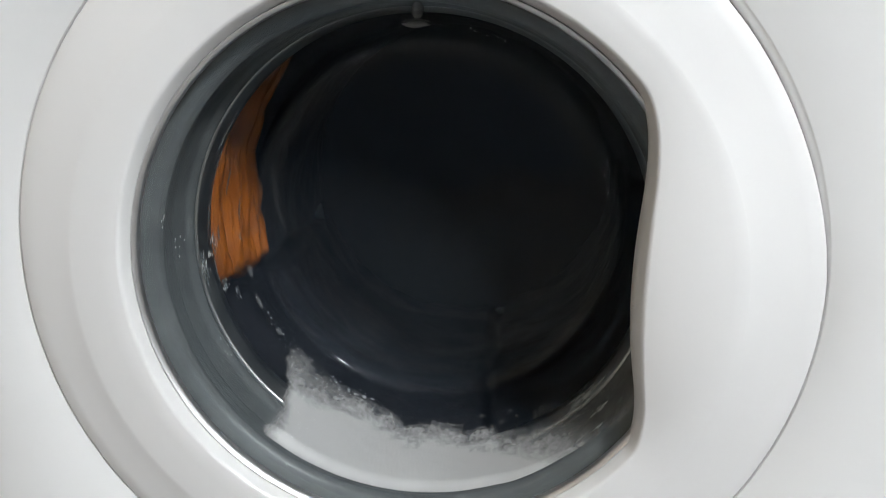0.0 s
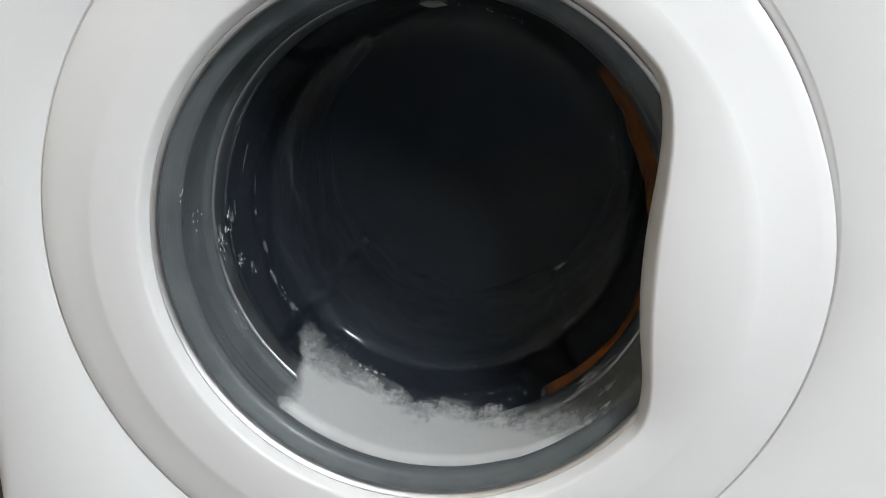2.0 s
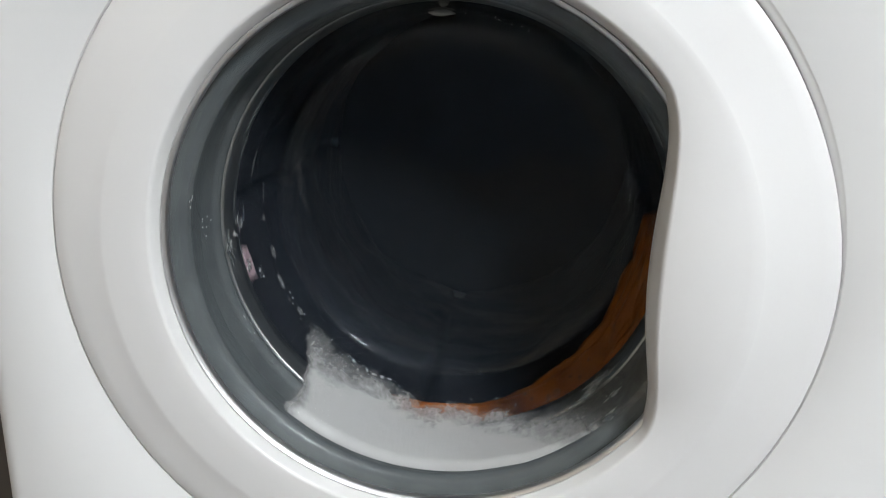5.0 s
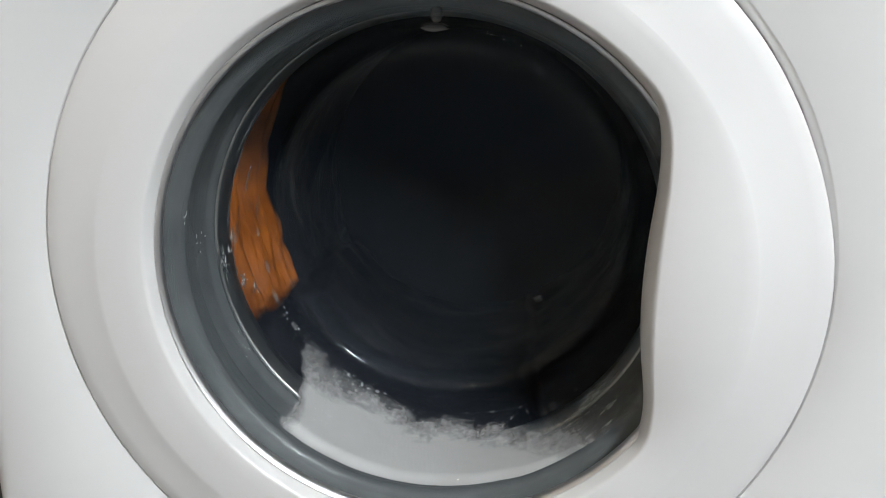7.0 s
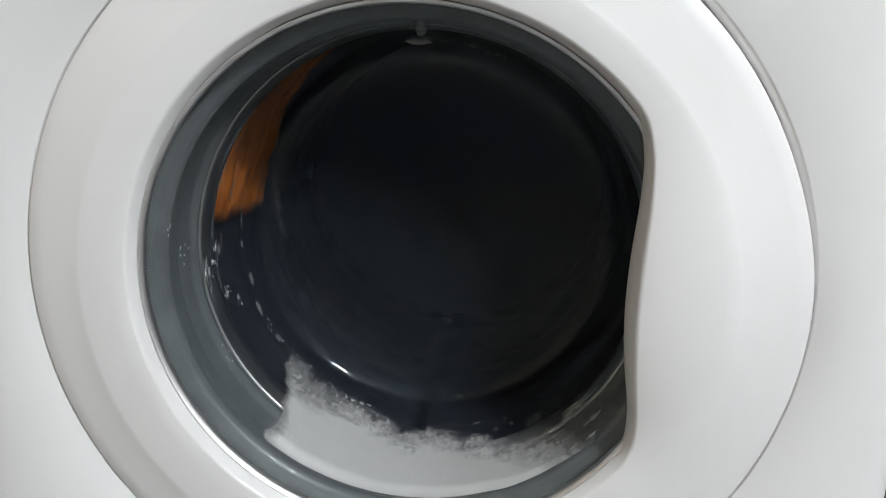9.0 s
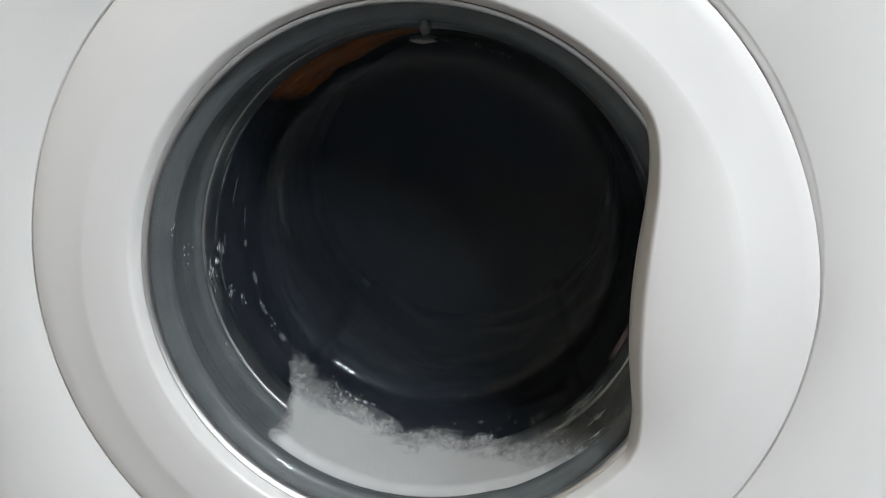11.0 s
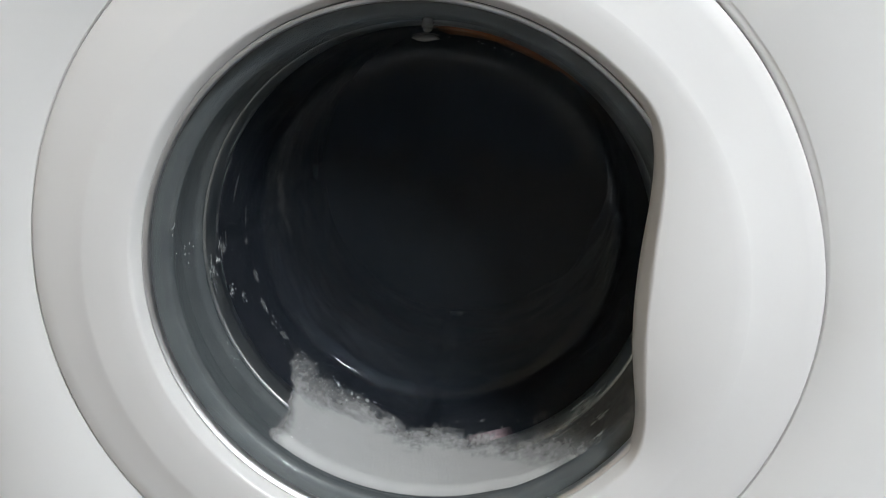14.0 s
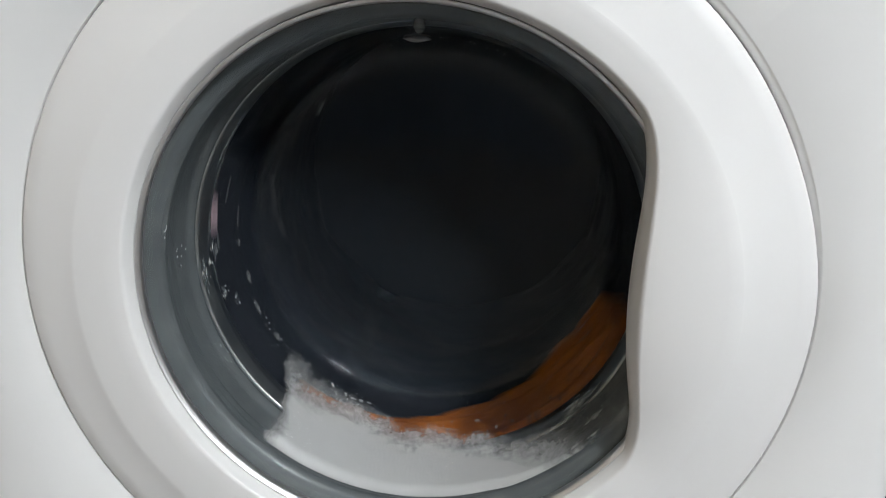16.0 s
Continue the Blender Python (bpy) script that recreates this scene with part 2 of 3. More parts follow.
def door_front():
    steps = 320
    rows = []
    profile = [(0, 0.010), (0.0002, 0.0050), (0.0006, 0.0030), (0.0014, 0.0008), (0.0024, -0.0016), (0.0032, -0.0032), (0.0040, -0.0042), (0.0056, -0.0048)]
    outer = [(0.194, -0.0052), (0.200, -0.0055), (0.2125, -0.0057), (0.2145, -0.0056), (0.2162, -0.0052), (0.226, -0.0040), (0.238, -0.0027), (0.2472, -0.0016), (0.2485, -0.0008), (0.2491, 0.0012), (0.2492, 0.016)]
    n = len(profile) + len(outer)
    for i in range(n):
        row = []
        for j in range(steps):
            a = 2 * math.pi * j / steps
            r0 = mouth(a)
            bulge = max(0.0, (RING - r0) / 0.04) * 0.006
            if i < len(profile):
                r, y = r0 + profile[i][0] * (1 + bulge * 60), profile[i][1]
                y -= bulge * min(1.0, i / (len(profile) - 1))
            else:
                r, y = outer[i - len(profile)]
                r += (-0.0055 + 0.0065 * math.cos(a - radians(215))) * max(0.0, 1 - abs(r - 0.2145) / 0.020)
                r -= roll(a) * max(0.0, min(1.0, (r - 0.225) / 0.020))
                y -= bulge * max(0.0, 1 - (r - 0.200) / 0.034)
            up = RING_Z * max(0.0, min(1.0, (0.2200 - r) / 0.035))
            row.append((r * math.cos(a), y, r * math.sin(a) + up))
        rows.append(row)
    return loft(rows)


door = empty("washing_machine_door", (0, 0, AXIS_Z))
tagged(door, "round white plastic door with chrome ring and clear glass bowl", "door")
part("door_frame", door_front(), PLASTIC, door, "glossy white plastic frame with moulded grip")
RIM = rounded([(0.1772, 0.0122), (0.1772, 0.0046), (0.1768, 0.0035), (0.1757, 0.0044), (0.1742, 0.0066), (0.1739, 0.0108), (0.1765, 0.0125)], 0.0012, 6)
part("chrome_ring", lathe(RIM, 256), CHROME, door, "polished chrome ring round the glass").location.z = RING_Z
BOWL = rounded([(0.1752, 0.0172), (0.1655, 0.0172), (0.1515, 0.132), (0.1470, 0.150), (0.1360, 0.156), (0.06, 0.1585), (0.004, 0.1585), (0.0005, 0.1585)], 0.012, 8)
BOWL_IN = rounded([(0.0005, 0.154), (0.004, 0.154), (0.06, 0.154), (0.1300, 0.1525), (0.1365, 0.1500), (0.1445, 0.1440), (0.1475, 0.1330), (0.1486, 0.1250), (0.1622, 0.0142), (0.1752, 0.0142)], 0.0042, 10)
bowl = part("glass_bowl", lathe(BOWL + BOWL_IN, 256), GLASS, door, "clear deep glass bowl")
bowl.visible_shadow = False

# ---- gasket ----
gasket = tagged(empty("door_gasket", (0, 0, AXIS_Z)), "folded grey rubber door gasket, wet", "gasket")
FOLDS = rounded([(0.187, 0.034), (0.1850, 0.0200), (0.1795, 0.0192), (0.1695, 0.0262), (0.1674, 0.0300), (0.1676, 0.0330), (0.1692, 0.0350), (0.1690, 0.0410), (0.1704, 0.0425), (0.1702, 0.0500), (0.1712, 0.0515), (0.1704, 0.0590), (0.1694, 0.0680), (0.1662, 0.0730), (0.1652, 0.0760), (0.1668, 0.0785), (0.19, 0.0775)], 0.0022, 5)
part("gasket_ring", lathe(FOLDS, 256), RUBBER, gasket)


def lump(name, at, size, material, parent, seed, rough=0.15, label=""):
    bm = bmesh.new()
    bmesh.ops.create_icosphere(bm, subdivisions=3, radius=1.0)
    for v in bm.verts:
        k = 1 + rough * noise.noise(v.co * 1.7 + Vector((seed, 0, 0)))
        v.co = Vector((v.co.x * size[0], v.co.y * size[1], v.co.z * size[2])) * k + Vector(at)
    return part(name, bm, material, parent, label)


lump("spray_nozzle", (-0.002, 0.068, 0.1630), (0.0042, 0.005, 0.0055), NUB, gasket, 3, 0.1, "pale wet spray nozzle")
lump("nozzle_lip", (-0.0035, 0.072, 0.1540), (0.0085, 0.004, 0.0022), NUB, gasket, 5, 0.25)

# ---- drum ----
drum = tagged(empty("drum", (0, 0, AXIS_Z)), "stainless steel drum spinning with wet laundry", "drum")
part("drum_lip", lathe(rounded([(0.18, 0.090), (0.176, 0.0850), (0.1685, 0.0795), (0.1654, 0.0808), (0.1617, 0.0910), (0.1620, 0.0985), (0.1690, 0.1015)], 0.0014, 5), 192), STEEL, drum)
part("drum_shell", lathe(rounded([(0.1695, 0.1015), (0.235, 0.1035), (0.243, 0.115), (0.243, 0.40), (0.235, 0.412), (0.002, 0.415)], 0.008, 4), 96), STEEL, drum)
part("tub", lathe([(0.192, 0.070), (0.262, 0.078), (0.262, 0.43), (0.002, 0.44)], 96), DARK_GAP, machine).location.z = AXIS_Z


# ---- laundry, angles run from the near-left side upwards, as the drum turns ----
def ring_point(a, r, y):
    a = radians(a)
    return (-r * math.cos(a), y, r * math.sin(a))


def smooth(x):
    x = max(0.0, min(1.0, x))
    return x * x * (3 - 2 * x)


def garment(name, material, a0, a1, y0, y1, inner, seed, label, category, fold=0.006, steps=120, cut=None, deep=0.0):
    """Cloth flung against the drum: an arc with long folds round the drum, thick to the shell, ragged at both ends."""
    rows = []
    m = 60

    def reach(s):
        return y1 + deep * (1 - smooth((s - 0.22) / 0.2))

    for i in range(steps + 1):
        s = i / steps
        row = []
        for j in range(m + 1):
            q = j / m
            ragged = 7 * noise.noise(Vector((q * 3.1, seed, s > 0.5))) + 3 * noise.noise(Vector((q * 9, seed + 4, s > 0.5)))
            a = a0 + (a1 - a0) * s + ragged * (abs(2 * s - 1) ** 3)
            y = y0 + (reach(s) - y0) * q + 0.004 * noise.noise(Vector((a * 0.05, seed, 2)))
            pinch = smooth(s / 0.07) * smooth((1 - s) / 0.07) * smooth(q / 0.12 + 0.1)
            f = 1 - 2.2 * abs(noise.noise(Vector((a * 0.018 + q * 0.8, q * 4.6 - a * 0.016, seed))))
            f = -f + 0.55 * noise.noise(Vector((a * 0.03, q * 9 + a * 0.03, seed + 9))) + 0.75 * abs(noise.noise(Vector((a * 0.06, q * 24 - a * 0.09, seed + 3)))) + 0.25 * noise.noise(Vector((a * 0.12, q * 50 + a * 0.1, seed + 6)))
            r = inner(a, y) + fold * max(0.0, 0.9 + f)
            if cut:
                r += cut(s, q)
            row.append(ring_point(a, r * pinch + 0.2 * (1 - pinch) if pinch < 1 else r, y))
        for k in range(1, 6):
            row.append(ring_point(a0 + (a1 - a0) * s, 0.236, reach(s) + (y0 - reach(s)) * (k - 1) / 4 * 0.9))
        rows.append(row)
    bm = loft(rows)
    for end in (0, -1):
        n = m + 6
        ring = list(bm.verts)[:n] if end == 0 else list(bm.verts)[-n:]
        bm.faces.new(ring)
    ob = part(name, bm, material)
    ob.location.z = AXIS_Z
    return tagged(ob, label, category, "laundry in the drum")


def base_radius(a, y):
    return 0.1605 - 0.09 * (y - 0.10)


def black_radius(a, y):
    """Black laundry gives way to the orange cloth in front."""
    inside = smooth((a + 16) / 8) * smooth((102 - a) / 10) if -30 < a < 120 else 0.0
    front = 1 - smooth((y - (0.166 + 0.025 * (1 - smooth((a - 10) / 20)))) / 0.012)
    return base_radius(a, min(y, 0.17)) + (0.016 + 0.030 * smooth((a - 15) / 40)) * inside * front


def tongues(s, q):
    """The orange cloth's leading half sinks back and splits into two tongues."""
    k = smooth((s - 0.30) / 0.25)
    return 0.029 * smooth((s - 0.28) / 0.5) * (1 - 0.25 * q * q) + k * 0.042 * math.exp(-((q - 0.46 + 0.3 * (s - 0.5)) / 0.15) ** 2)


laundry = [
    garment("black_garment", BLACK_CLOTH, -14, 92, 0.104, 0.40, black_radius, 11, "black wet garment pressed against the drum", "clothes"),
    garment("black_garment", BLACK_CLOTH, 84, 178, 0.104, 0.40, black_radius, 23, "black wet garment pressed against the drum", "clothes"),
    garment("black_garment", BLACK_CLOTH, 170, 266, 0.104, 0.40, black_radius, 37, "black wet garment pressed against the drum", "clothes"),
    garment("black_garment", BLACK_CLOTH, 258, 352, 0.104, 0.40, black_radius, 51, "black wet garment pressed against the drum", "clothes"),
    garment("orange_garment", ORANGE_CLOTH, -12, 80, 0.1035, 0.168, base_radius, 7, "bright orange wet cotton garment pressed against the drum", "clothes", 0.0075, 230, lambda s, q: tongues(s * 0.844, q), 0.025),
    garment("pink_garment", PINK_CLOTH, 152, 159, 0.103, 0.120, lambda a, y: base_radius(a, y) + 0.004, 5, "pale pink striped wet garment edge among black laundry", "clothes", 0.003, 24),
]
# a nearly flat black sheet covering the drum's back
sheet_rows = [[(x, 0.395 - 0.006 * noise.noise(Vector((x * 9, z * 9, 1))) - 0.003 * noise.noise(Vector((x * 40, z * 40, 4))), z) for x in (-0.16 + 0.32 * i / 40 for i in range(41))] for z in (-0.16 + 0.32 * k / 40 for k in range(41))]
sleeve = garment("orange_sleeve", ORANGE_CLOTH, 58, 99, 0.1040, 0.164, base_radius, 9, "bright orange wet sleeve trailing from the orange garment", "clothes", 0.0075, 110, lambda s, q: tongues(0.66 + 0.34 * s, q) + 0.0008)
back_sheet = part("black_back_sheet", loft(sheet_rows, False), BLACK_CLOTH)
back_sheet.location.z = AXIS_Z
tagged(back_sheet, "black wet cloth sheet across the back of the drum", "clothes")
laundry.append(back_sheet)

# ---- suds ----
def cone_radius(y):
    return 0.1655 - (y - 0.0172) * (0.0140 / 0.1148)


def between(keys, x):
    """A smooth curve through (place, value) keys."""
    if x <= keys[0][0]:
        return keys[0][1]
    for (x0, v0), (x1, v1) in zip(keys, keys[1:]):
        if x <= x1:
            return v0 + (v1 - v0) * smooth((x - x0) / (x1 - x0))
    return keys[-1][1]


def foam_top(a):
    """How deep the suds climb along the bowl, by angle."""
    return between([(-164, 0.050), (-150, 0.058), (-140, 0.066), (-132, 0.072), (-122, 0.080), (-114, 0.083), (-108, 0.100), (-92, 0.112), (-82, 0.1115), (-78, 0.119), (-70, 0.125), (-62, 0.127), (-52, 0.130), (-46, 0.133), (-40, 0.134)], a)


def foam_foot(a):
    """Where the suds meet the gasket, by angle."""
    return between([(-150, 0.024), (-138, 0.0275), (-121, 0.0335), (-108, 0.0370), (-40, 0.0375)], a)


def foam_side(y):
    """The angle at which the suds end beside the bare rim of the drum, by depth."""
    return between([(0.036, -42.5), (0.045, -43), (0.057, -44), (0.073, -46), (0.088, -45.5), (0.1035, -41.5), (0.116, -38.5), (0.130, -37), (0.142, -37.5)], y)


def suds_layer(name, lift, push, parent):
    """One skin of suds round the lower side of the bowl; it thins out towards its upper edge and its ends."""
    steps, m = 420, 44
    rows, cover = [], []
    for i in range(steps + 1):
        a = -160 + 125 * i / steps
        top = foam_top(a) + push + 0.006 * noise.noise(Vector((a * 0.11, 1, 3))) + 0.004 * noise.noise(Vector((a * 0.35, 3, lift * 900))) + 0.0025 * noise.noise(Vector((a * 1.3, 8, 0)))
        foot = foam_foot(a)
        row = []
        for j in range(m + 1):
            y = foot + (max(top, foot + 0.012) + 0.004 - foot) * j / m
            bump = 0.0002 * noise.noise(Vector((a * 0.3, y * 160, 1))) + 0.0002 * noise.noise(Vector((a * 1.7, y * 900, 5)))
            row.append(ring_point(a, cone_radius(y) + lift + bump + 0.0045 * (1 - smooth(j / 4)), y))
            edge = min(1.0, (top - y) / 0.062 + 0.20 * noise.noise(Vector((a * 0.22, y * 120, 2))) + 0.15 * noise.noise(Vector((a * 0.8, y * 420, 6))))
            right = (0.12 + 0.88 * smooth((a + 146) / 40)) * (1 - 0.62 * smooth((a + 78) / 28) * smooth((y - 0.062) / 0.045))
            left = smooth((foam_side(y) - a + 1.5 * noise.noise(Vector((y * 200, 4, 1)))) / (6.5 + 11 * smooth((0.085 - y) / 0.035)))
            cover.append(max(-0.5, (min(edge, 0.5 * edge + 0.3) * 1.25 * right + 0.14 * right + 0.06) * left - 0.5 * (1 - left)))
        rows.append(row)
    ob = part(name, loft(rows, False), SUDS_SHEET, parent)
    at = ob.data.attributes.new("cover", "FLOAT", "POINT")
    at.data.foreach_set("value", cover)
    return ob


def bubbles(spots, seed):
    """Clusters of tiny bubbles on the outside of the bowl: angle, depth, spread in degrees and metres, count, size."""
    rnd = random.Random(seed)
    unit = bmesh.new()
    bmesh.ops.create_icosphere(unit, subdivisions=1, radius=1.0)
    vs, fs = [v.co.copy() for v in unit.verts], [[v.index for v in f.verts] for f in unit.faces]
    unit.free()
    pts, faces = [], []
    for a, y, da, dy, count, size in spots:
        for _ in range(count):
            aa, yy, s = rnd.gauss(a, da), rnd.gauss(y, dy), size * rnd.uniform(0.4, 1.2)
            yy = max(0.05, min(0.15, yy))
            p = Vector(ring_point(aa, cone_radius(yy) + 0.0012 + s * 0.4, yy))
            k = len(pts)
            pts += [p + v * s for v in vs]
            faces += [[k + i for i in f] for f in fs]
    me = bpy.data.meshes.new("bubbles")
    me.from_pydata(pts, [], faces)
    bm = bmesh.new()
    bm.from_mesh(me)
    bpy.data.meshes.remove(me)
    return bm


suds = empty("suds", (0, 0, AXIS_Z))
tagged(suds, "white soap suds lying between glass bowl and gasket", "foam", kind="stuff")
suds_layer("suds_layer", 0.0012, 0.001, suds)
suds_layer("suds_layer", 0.0030, -0.002, suds)
edge_spots = []
for i in range(150):
    a = -146 + i * 0.70
    edge_spots.append((a, foam_top(a) - 0.006, 0.9, 0.0070, 2, 0.00035))
inner_spots = [(a, foam_top(a) * 0.72 + 0.012, 2.0, 0.016, 3, 0.0003) for a in (-130 + i * 0.95 for i in range(90))]
part("froth", bubbles(edge_spots + inner_spots, 2), FOAM_AND_GLINT, suds)


def fleck(a, y, da, dy, seed):
    """A small patch of suds, haze and painted glint on the bowl."""
    rows = []
    n = 28
    for k, (f, h) in enumerate(((1.0, 0.0008), (0.8, 0.0014), (0.4, 0.0018), (0.02, 0.0019))):
        row = []
        for j in range(n):
            q = 2 * math.pi * j / n
            w = f * (1 + 0.35 * noise.noise(Vector((math.cos(q) * 1.6, math.sin(q) * 1.6, seed))))
            yy = y + dy * w * math.sin(q)
            row.append(ring_point(a + da * w * math.cos(q), cone_radius(yy) + h, yy))
        rows.append(row)
    return loft(rows)


# several small flecks, most on the grip side, are lamp glints painted white
for k, (a, y, da, dy) in enumerate([(-15.3, 0.1345, 2.3, 0.0028), (-25, 0.129, 2.8, 0.0026), (-80.5, 0.110, 1.9, 0.0035), (-126, 0.096, 1.5, 0.006), (-123.5, 0.095, 0.9, 0.006), (-113, 0.103, 0.5, 0.002), (-116, 0.114, 0.6, 0.002), (-118, 0.104, 0.6, 0.002), (-36, 0.130, 1.6, 0.003), (-4, 0.131, 1.2, 0.002), (-131, 0.108, 0.5, 0.002), (-134, 0.098, 0.7, 0.003), (-129, 0.087, 0.6, 0.002), (-138, 0.112, 0.4, 0.002), (-107, 0.118, 0.9, 0.0015), (-99, 0.121, 0.5, 0.0012), (-31, 0.127, 0.6, 0.0015), (-2, 0.094, 1.8, 0.0022)]):
    spot = part("suds_glint_fleck", fleck(a, y, da, dy, k * 3.3), FILM)
    spot.location.z = AXIS_Z
    tagged(spot, "small white fleck on the glass, suds with some painted glints", "foam", "suds flecks")

def beads(spots):
    """Beads on the outside of the bowl, water and painted glints: angle, depth, half-length round the bowl,
    half-width, height.
    """
    unit = bmesh.new()
    bmesh.ops.create_icosphere(unit, subdivisions=2, radius=1.0)
    vs, fs = [v.co.copy() for v in unit.verts], [[v.index for v in f.verts] for f in unit.faces]
    unit.free()
    pts, faces = [], []
    for a, y, long, wide, high in spots:
        k = len(pts)
        for v in vs:
            yy = y + v.y * wide
            r = cone_radius(yy) + 0.0002 + high * (0.6 + v.z)
            pts.append(Vector(ring_point(a + math.degrees(v.x * long / 0.158), r, yy)))
        faces += [[k + i for i in f] for f in fs]
    me = bpy.data.meshes.new("beads")
    me.from_pydata(pts, [], faces)
    bm = bmesh.new()
    bm.from_mesh(me)
    bpy.data.meshes.remove(me)
    return bm


rnd = random.Random(12)
spots = []
# splashes by the hinge side, by the grip side and along the bowl's lower rim: angle, depth, spreads, count, size
for a, y, da, dy, count, size in ((-6.5, 0.073, 2.2, 0.003, 22, 0.0022), (-15, 0.093, 1.6, 0.003, 9, 0.0018), (-17.5, 0.107, 1.2, 0.002, 6, 0.0016), (0, 0.040, 4, 0.006, 8, 0.0012), (-31, 0.130, 5, 0.003, 10, 0.0012), (-139, 0.074, 1.6, 0.004, 12, 0.0018), (-134, 0.066, 2.5, 0.003, 10, 0.0016), (-140.5, 0.029, 1.5, 0.002, 10, 0.0026), (-144, 0.045, 4, 0.010, 12, 0.0010), (105, 0.120, 7, 0.008, 9, 0.0010), (-60, 0.1315, 3, 0.001, 8, 0.0014), (-30, 0.062, 6, 0.005, 8, 0.0010)):
    for _ in range(count):
        k = 0.55 * size * rnd.uniform(0.7, 1.7)
        spots.append((rnd.gauss(a, da), min(0.133, max(0.022, rnd.gauss(y, dy))), k * rnd.uniform(1.0, 2.4), k * 0.6, k * 0.4))
# long thin runs left by the spinning water
for a, y, long in ((-2, 0.090, 0.010), (-9, 0.088, 0.012), (0, 0.098, 0.007), (6, 0.084, 0.010), (14, 0.108, 0.012), (20, 0.084, 0.014), (30, 0.078, 0.018), (4, 0.131, 0.010), (-135.5, 0.0690, 0.012), (-137, 0.0715, 0.010), (-138.5, 0.0740, 0.014), (-140, 0.0770, 0.012), (-137, 0.0790, 0.009), (-133, 0.0650, 0.012), (-145, 0.072, 0.010), (-142, 0.047, 0.008), (-131, 0.060, 0.010)):
    spots.append((a, y, long, 0.0007, 0.0007))
drops = part("water_drops", beads(spots), WATER)
drops.location.z = AXIS_Z
tagged(drops, "clear water drops clinging to the glass bowl", "water", kind="stuff")

# bright specks painting lamp glints on the glass in white: angle, depth, spreads, count, half-length
glint_spots = []
for a, y, da, dy, count, long in ((-6.5, 0.074, 1.8, 0.0025, 20, 0.0011), (-3, 0.083, 3.0, 0.0020, 7, 0.0026), (-15, 0.093, 0.9, 0.0030, 8, 0.0010), (-18, 0.106, 1.0, 0.0020, 6, 0.0009), (-31, 0.131, 2.5, 0.0020, 6, 0.0010), (2, 0.041, 2.0, 0.0040, 8, 0.0007), (9, 0.0225, 1.0, 0.0008, 4, 0.0014), (-30, 0.062, 3.0, 0.0030, 8, 0.0006), (-138.5, 0.0740, 1.6, 0.0030, 11, 0.0042), (-133.5, 0.0670, 1.6, 0.0012, 7, 0.0040), (-141, 0.0295, 0.7, 0.0010, 8, 0.0012), (-143.5, 0.045, 1.2, 0.0040, 7, 0.0022), (-67, 0.1285, 3.0, 0.0012, 7, 0.0016), (104, 0.124, 5.0, 0.0060, 8, 0.0008)):
    for _ in range(count):
        glint_spots.append((rnd.gauss(a, da), min(0.132, max(0.020, rnd.gauss(y, dy))), long * rnd.uniform(0.5, 1.5), rnd.uniform(0.00025, 0.00055), 0.0003))
glint_specks = part("glint_specks", beads(glint_spots), FOAM_AND_GLINT)
glint_specks.location.z = AXIS_Z
tagged(glint_specks, "bright white specks painting lamp glints on the glass bowl", "foam", kind="stuff")


def mark(points, width, seed):
    """A thin pale mark on the flat end of the bowl, through (x, z) points."""
    rows = []
    for (x0, z0), (x1, z1) in zip(points, points[1:]):
        d = Vector((x1 - x0, 0, z1 - z0))
        side = Vector((-d.z, 0, d.x)).normalized()
        for k in range(6):
            t = k / 6
            p = Vector((x0, 0, z0)) + d * t
            w = width * (0.6 + 0.8 * noise.noise(p * 60 + Vector((seed, 0, 0))) ** 2 + 0.3 * noise.noise(p * 200))
            row = []
            for q in (-w, w):
                c = p + side * q
                r = math.hypot(c.x, c.z)
                row.append((c.x, 0.1532 - 0.0037 * max(0.0, (r - 0.06) / 0.07), c.z))
            rows.append(row)
    return loft(rows, False)


# the first three paint a faint triangular reflection onto the glass
MARKS = [
    ([(-0.1300, 0.0390), (-0.1222, 0.0091), (-0.1021, -0.0191), (-0.0783, -0.0517), (-0.0929, -0.0641)], 0.0006),
    ([(-0.1295, 0.0430), (-0.1270, 0.0080), (-0.1190, -0.0110)], 0.0024),
    ([(-0.1280, 0.0410), (-0.1140, 0.0130), (-0.0990, -0.0110), (-0.0850, -0.0310), (-0.0710, -0.0460)], 0.0005),
    ([(0.0971, -0.0479), (0.1010, -0.0357), (0.1073, -0.0283), (0.1091, -0.0354), (0.1016, -0.0477)], 0.0005),
    ([(0.0736, -0.0858), (0.0824, -0.0754), (0.1045, -0.0596)], 0.0005),
]
for k, (points, width) in enumerate(MARKS):
    stain = part("pale_mark", mark(points, width, k), HAZE)
    stain.location.z = AXIS_Z
    tagged(stain, "faint pale mark on the glass bowl, some a painted reflection", "stain", "water marks")
for k, (x, z) in enumerate(((-0.002, 0.1219), (0.0017, 0.1144), (0.012, 0.1165))):
    speck = lump("speck", (x, 0.1506, z), (0.0007, 0.0002, 0.0006), FILM, None, k)
    speck.location.z = AXIS_Z
    tagged(speck, "tiny white speck of lint on the glass", "lint", "lint specks")
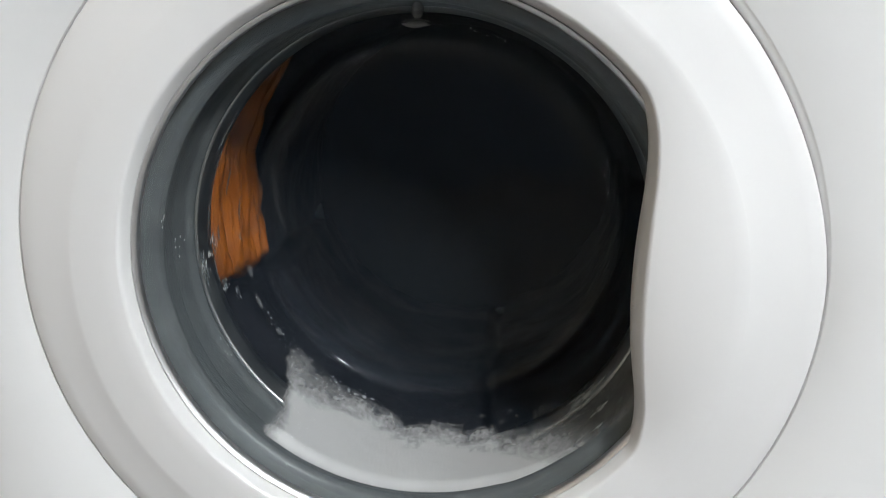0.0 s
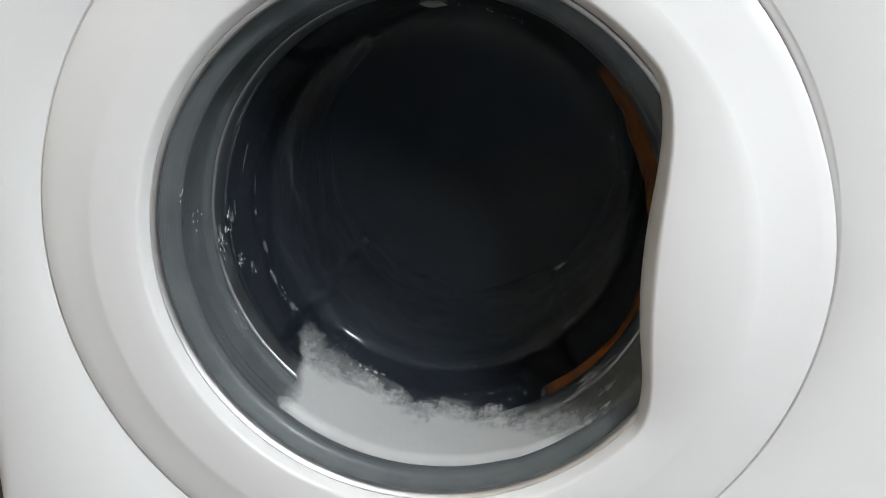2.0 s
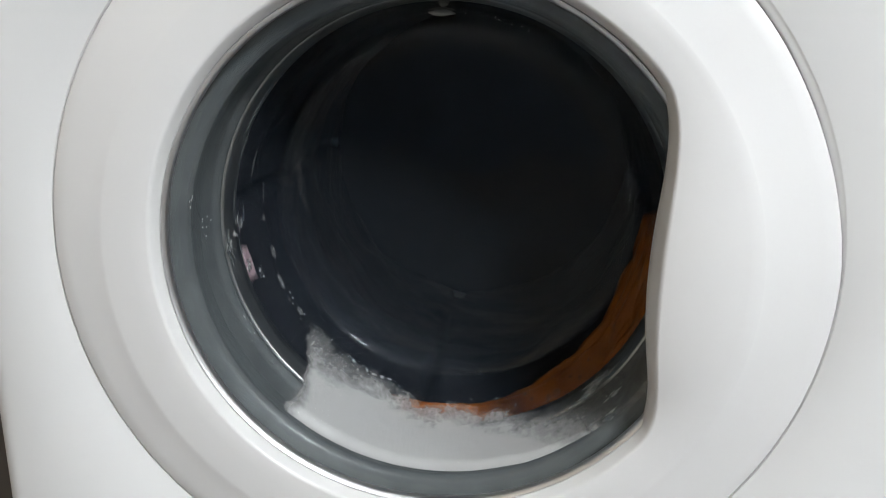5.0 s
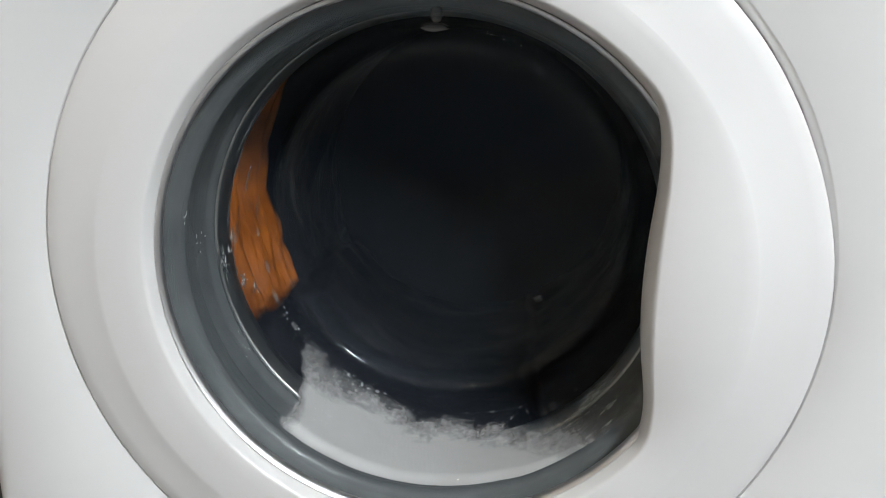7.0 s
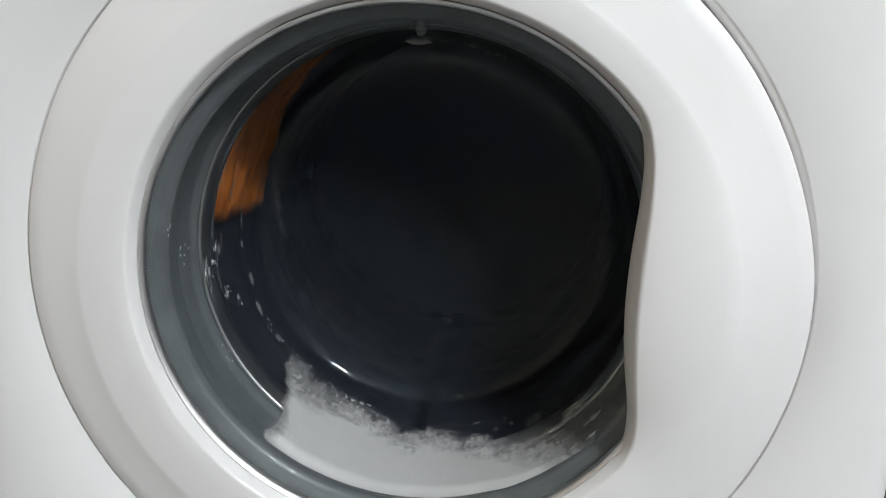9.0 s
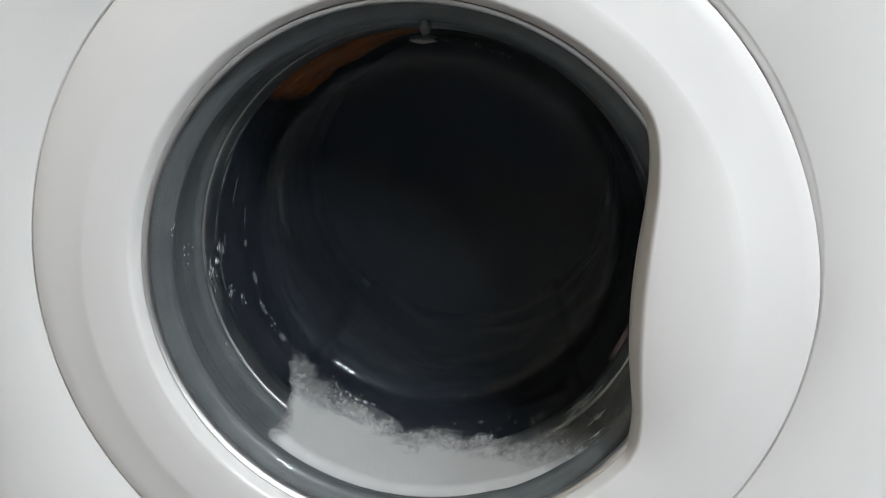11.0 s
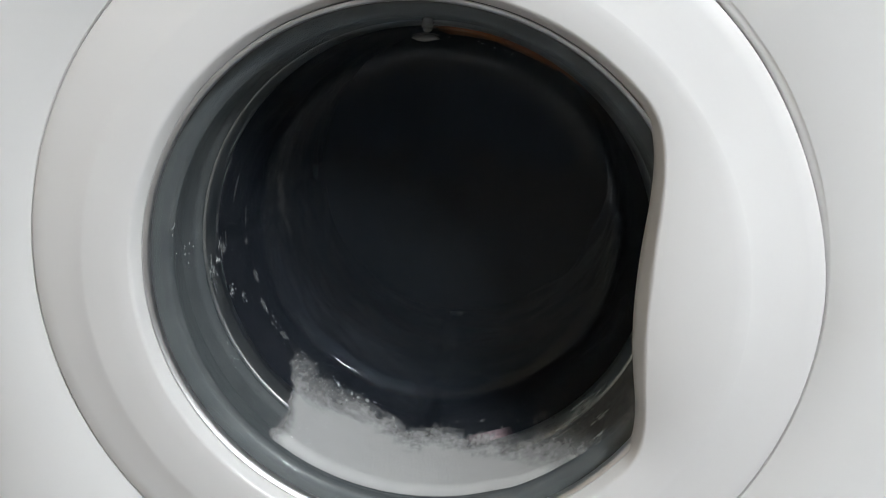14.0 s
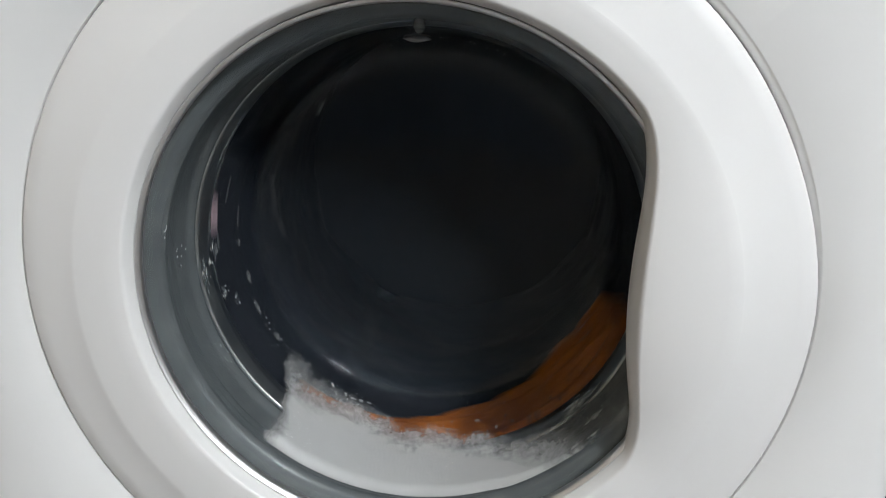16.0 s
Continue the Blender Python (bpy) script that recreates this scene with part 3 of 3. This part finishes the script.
for k, (a, y, da, dy) in enumerate(((5, 0.052, 2.6, 0.008), (14, 0.070, 9, 0.0012), (26, 0.066, 14, 0.0009), (33, 0.078, 12, 0.0008), (-2, 0.064, 4, 0.003), (22, 0.056, 16, 0.010), (30, 0.044, 10, 0.005), (-14, 0.074, 6, 0.004), (-146, 0.060, 7, 0.010), (-150, 0.075, 4, 0.004), (60, 0.036, 9, 0.004))):
    patch = part("soap_haze", fleck(a, y, da, dy, 40 + k), HAZE)
    patch.location.z = AXIS_Z
    tagged(patch, "thin greyish soap haze on the glass bowl", "stain", "soap haze")

def scribble(points, width):
    """A thin pale line on the side of the bowl, through (angle, depth) points."""
    rows = []
    for (a0, y0), (a1, y1) in zip(points, points[1:]):
        along = Vector((radians(a1 - a0) * 0.163, y1 - y0)).normalized()
        for k in range(6):
            a, y = a0 + (a1 - a0) * k / 6, y0 + (y1 - y0) * k / 6
            w = width * (0.7 + 0.6 * noise.noise(Vector((a * 0.7, y * 300, 2))))
            rows.append([ring_point(a - q * along.y * math.degrees(w / 0.163), cone_radius(y) + 0.0005, y + q * along.x * w) for q in (-1, 1)])
    return loft(rows, False)


for points in ([(20, 0.0185), (15, 0.0178), (12.5, 0.0182), (13.7, 0.0195), (14.3, 0.0218), (10.9, 0.0271), (7.8, 0.0307), (5.0, 0.0349), (3.2, 0.0385)], [(14, 0.0180), (11, 0.0178), (8.5, 0.0186)], [(24, 0.060), (17.8, 0.056), (10.6, 0.0567), (4.1, 0.0621), (-3, 0.069)], [(40, 0.092), (26, 0.088), (14, 0.086), (5, 0.0824), (-2, 0.084)]):
    side_line = part("pale_mark", scribble(points, 0.0005), FILM)
    side_line.location.z = AXIS_Z
    tagged(side_line, "thin pale line on the side of the glass bowl", "stain", "water marks")

# ---- lamp ----
def pendant(at, radius, glow, label):
    light = empty("pendant_lamp", at)
    tagged(light, label, "lamp")
    globe = bmesh.new()
    bmesh.ops.create_uvsphere(globe, u_segments=48, v_segments=24, radius=radius)
    part("globe", globe, glow, light, "glowing glass globe")
    part("rod", loft([[(0.008 * math.cos(2 * math.pi * j / 16), 0.008 * math.sin(2 * math.pi * j / 16), z) for j in range(16)] for z in (radius - 0.001, 2.5 - at[2])]), LAMP_BODY, light)


# unseen main lamp, placed by the shading; its globe and rod are assumed
pendant(LAMP_AT, 0.16, LAMP_GLOW, "white glass globe pendant lamp hanging from the ceiling")
pendant(WARM_AT, 0.06, WARM_GLOW, "small warm globe lamp, unseen, added for warm glints and fill")


# ---- what moves ----
# seconds and the drum's turn in degrees
TURNS = [(0.0, -8), (0.6, 362), (1.2, 732), (1.8, 1101), (2.4, 1470), (3.0, 1841), (3.6, 2211), (4.2, 2582), (6.5, 3987 - 5), (7.0, 4300), (7.6, 4701), (8.1, 5064), (8.6, 5448), (9.0, 5771), (11.3, 7887), (11.7, 8280), (12.0, 8587), (12.4, 9019), (12.7, 9358), (13.0, 9702), (13.3, 10053), (13.6, 10411), (13.9, 10775), (14.2, 11141), (14.5, 11516), (14.8, 11900), (15.0, 12154), (15.3, 12556), (15.6, 12966), (16.0, 13530)]


def turn_at(t):
    """A smooth curve through the turns (finite-difference slopes)."""
    k = max(i for i in range(len(TURNS) - 1) if TURNS[i][0] <= t + 1e-9)

    def slope(i):
        lo, hi = max(0, i - 1), min(len(TURNS) - 1, i + 1)
        return (TURNS[hi][1] - TURNS[lo][1]) / (TURNS[hi][0] - TURNS[lo][0])

    (t0, v0), (t1, v1) = TURNS[k], TURNS[k + 1]
    h = t1 - t0
    s = (t - t0) / h
    return v0 * (2 * s**3 - 3 * s**2 + 1) + slope(k) * h * (s**3 - 2 * s**2 + s) + v1 * (3 * s**2 - 2 * s**3) + slope(k + 1) * h * (s**3 - s**2)


def motions():
    rows = [(i / FPS, pose(0, 0, AXIS_Z, 0, turn_at(i / FPS) % 360, 0)) for i in range(16 * FPS + 1)]
    for thing in (drum, *laundry, sleeve):
        walk(thing, rows)


motions()
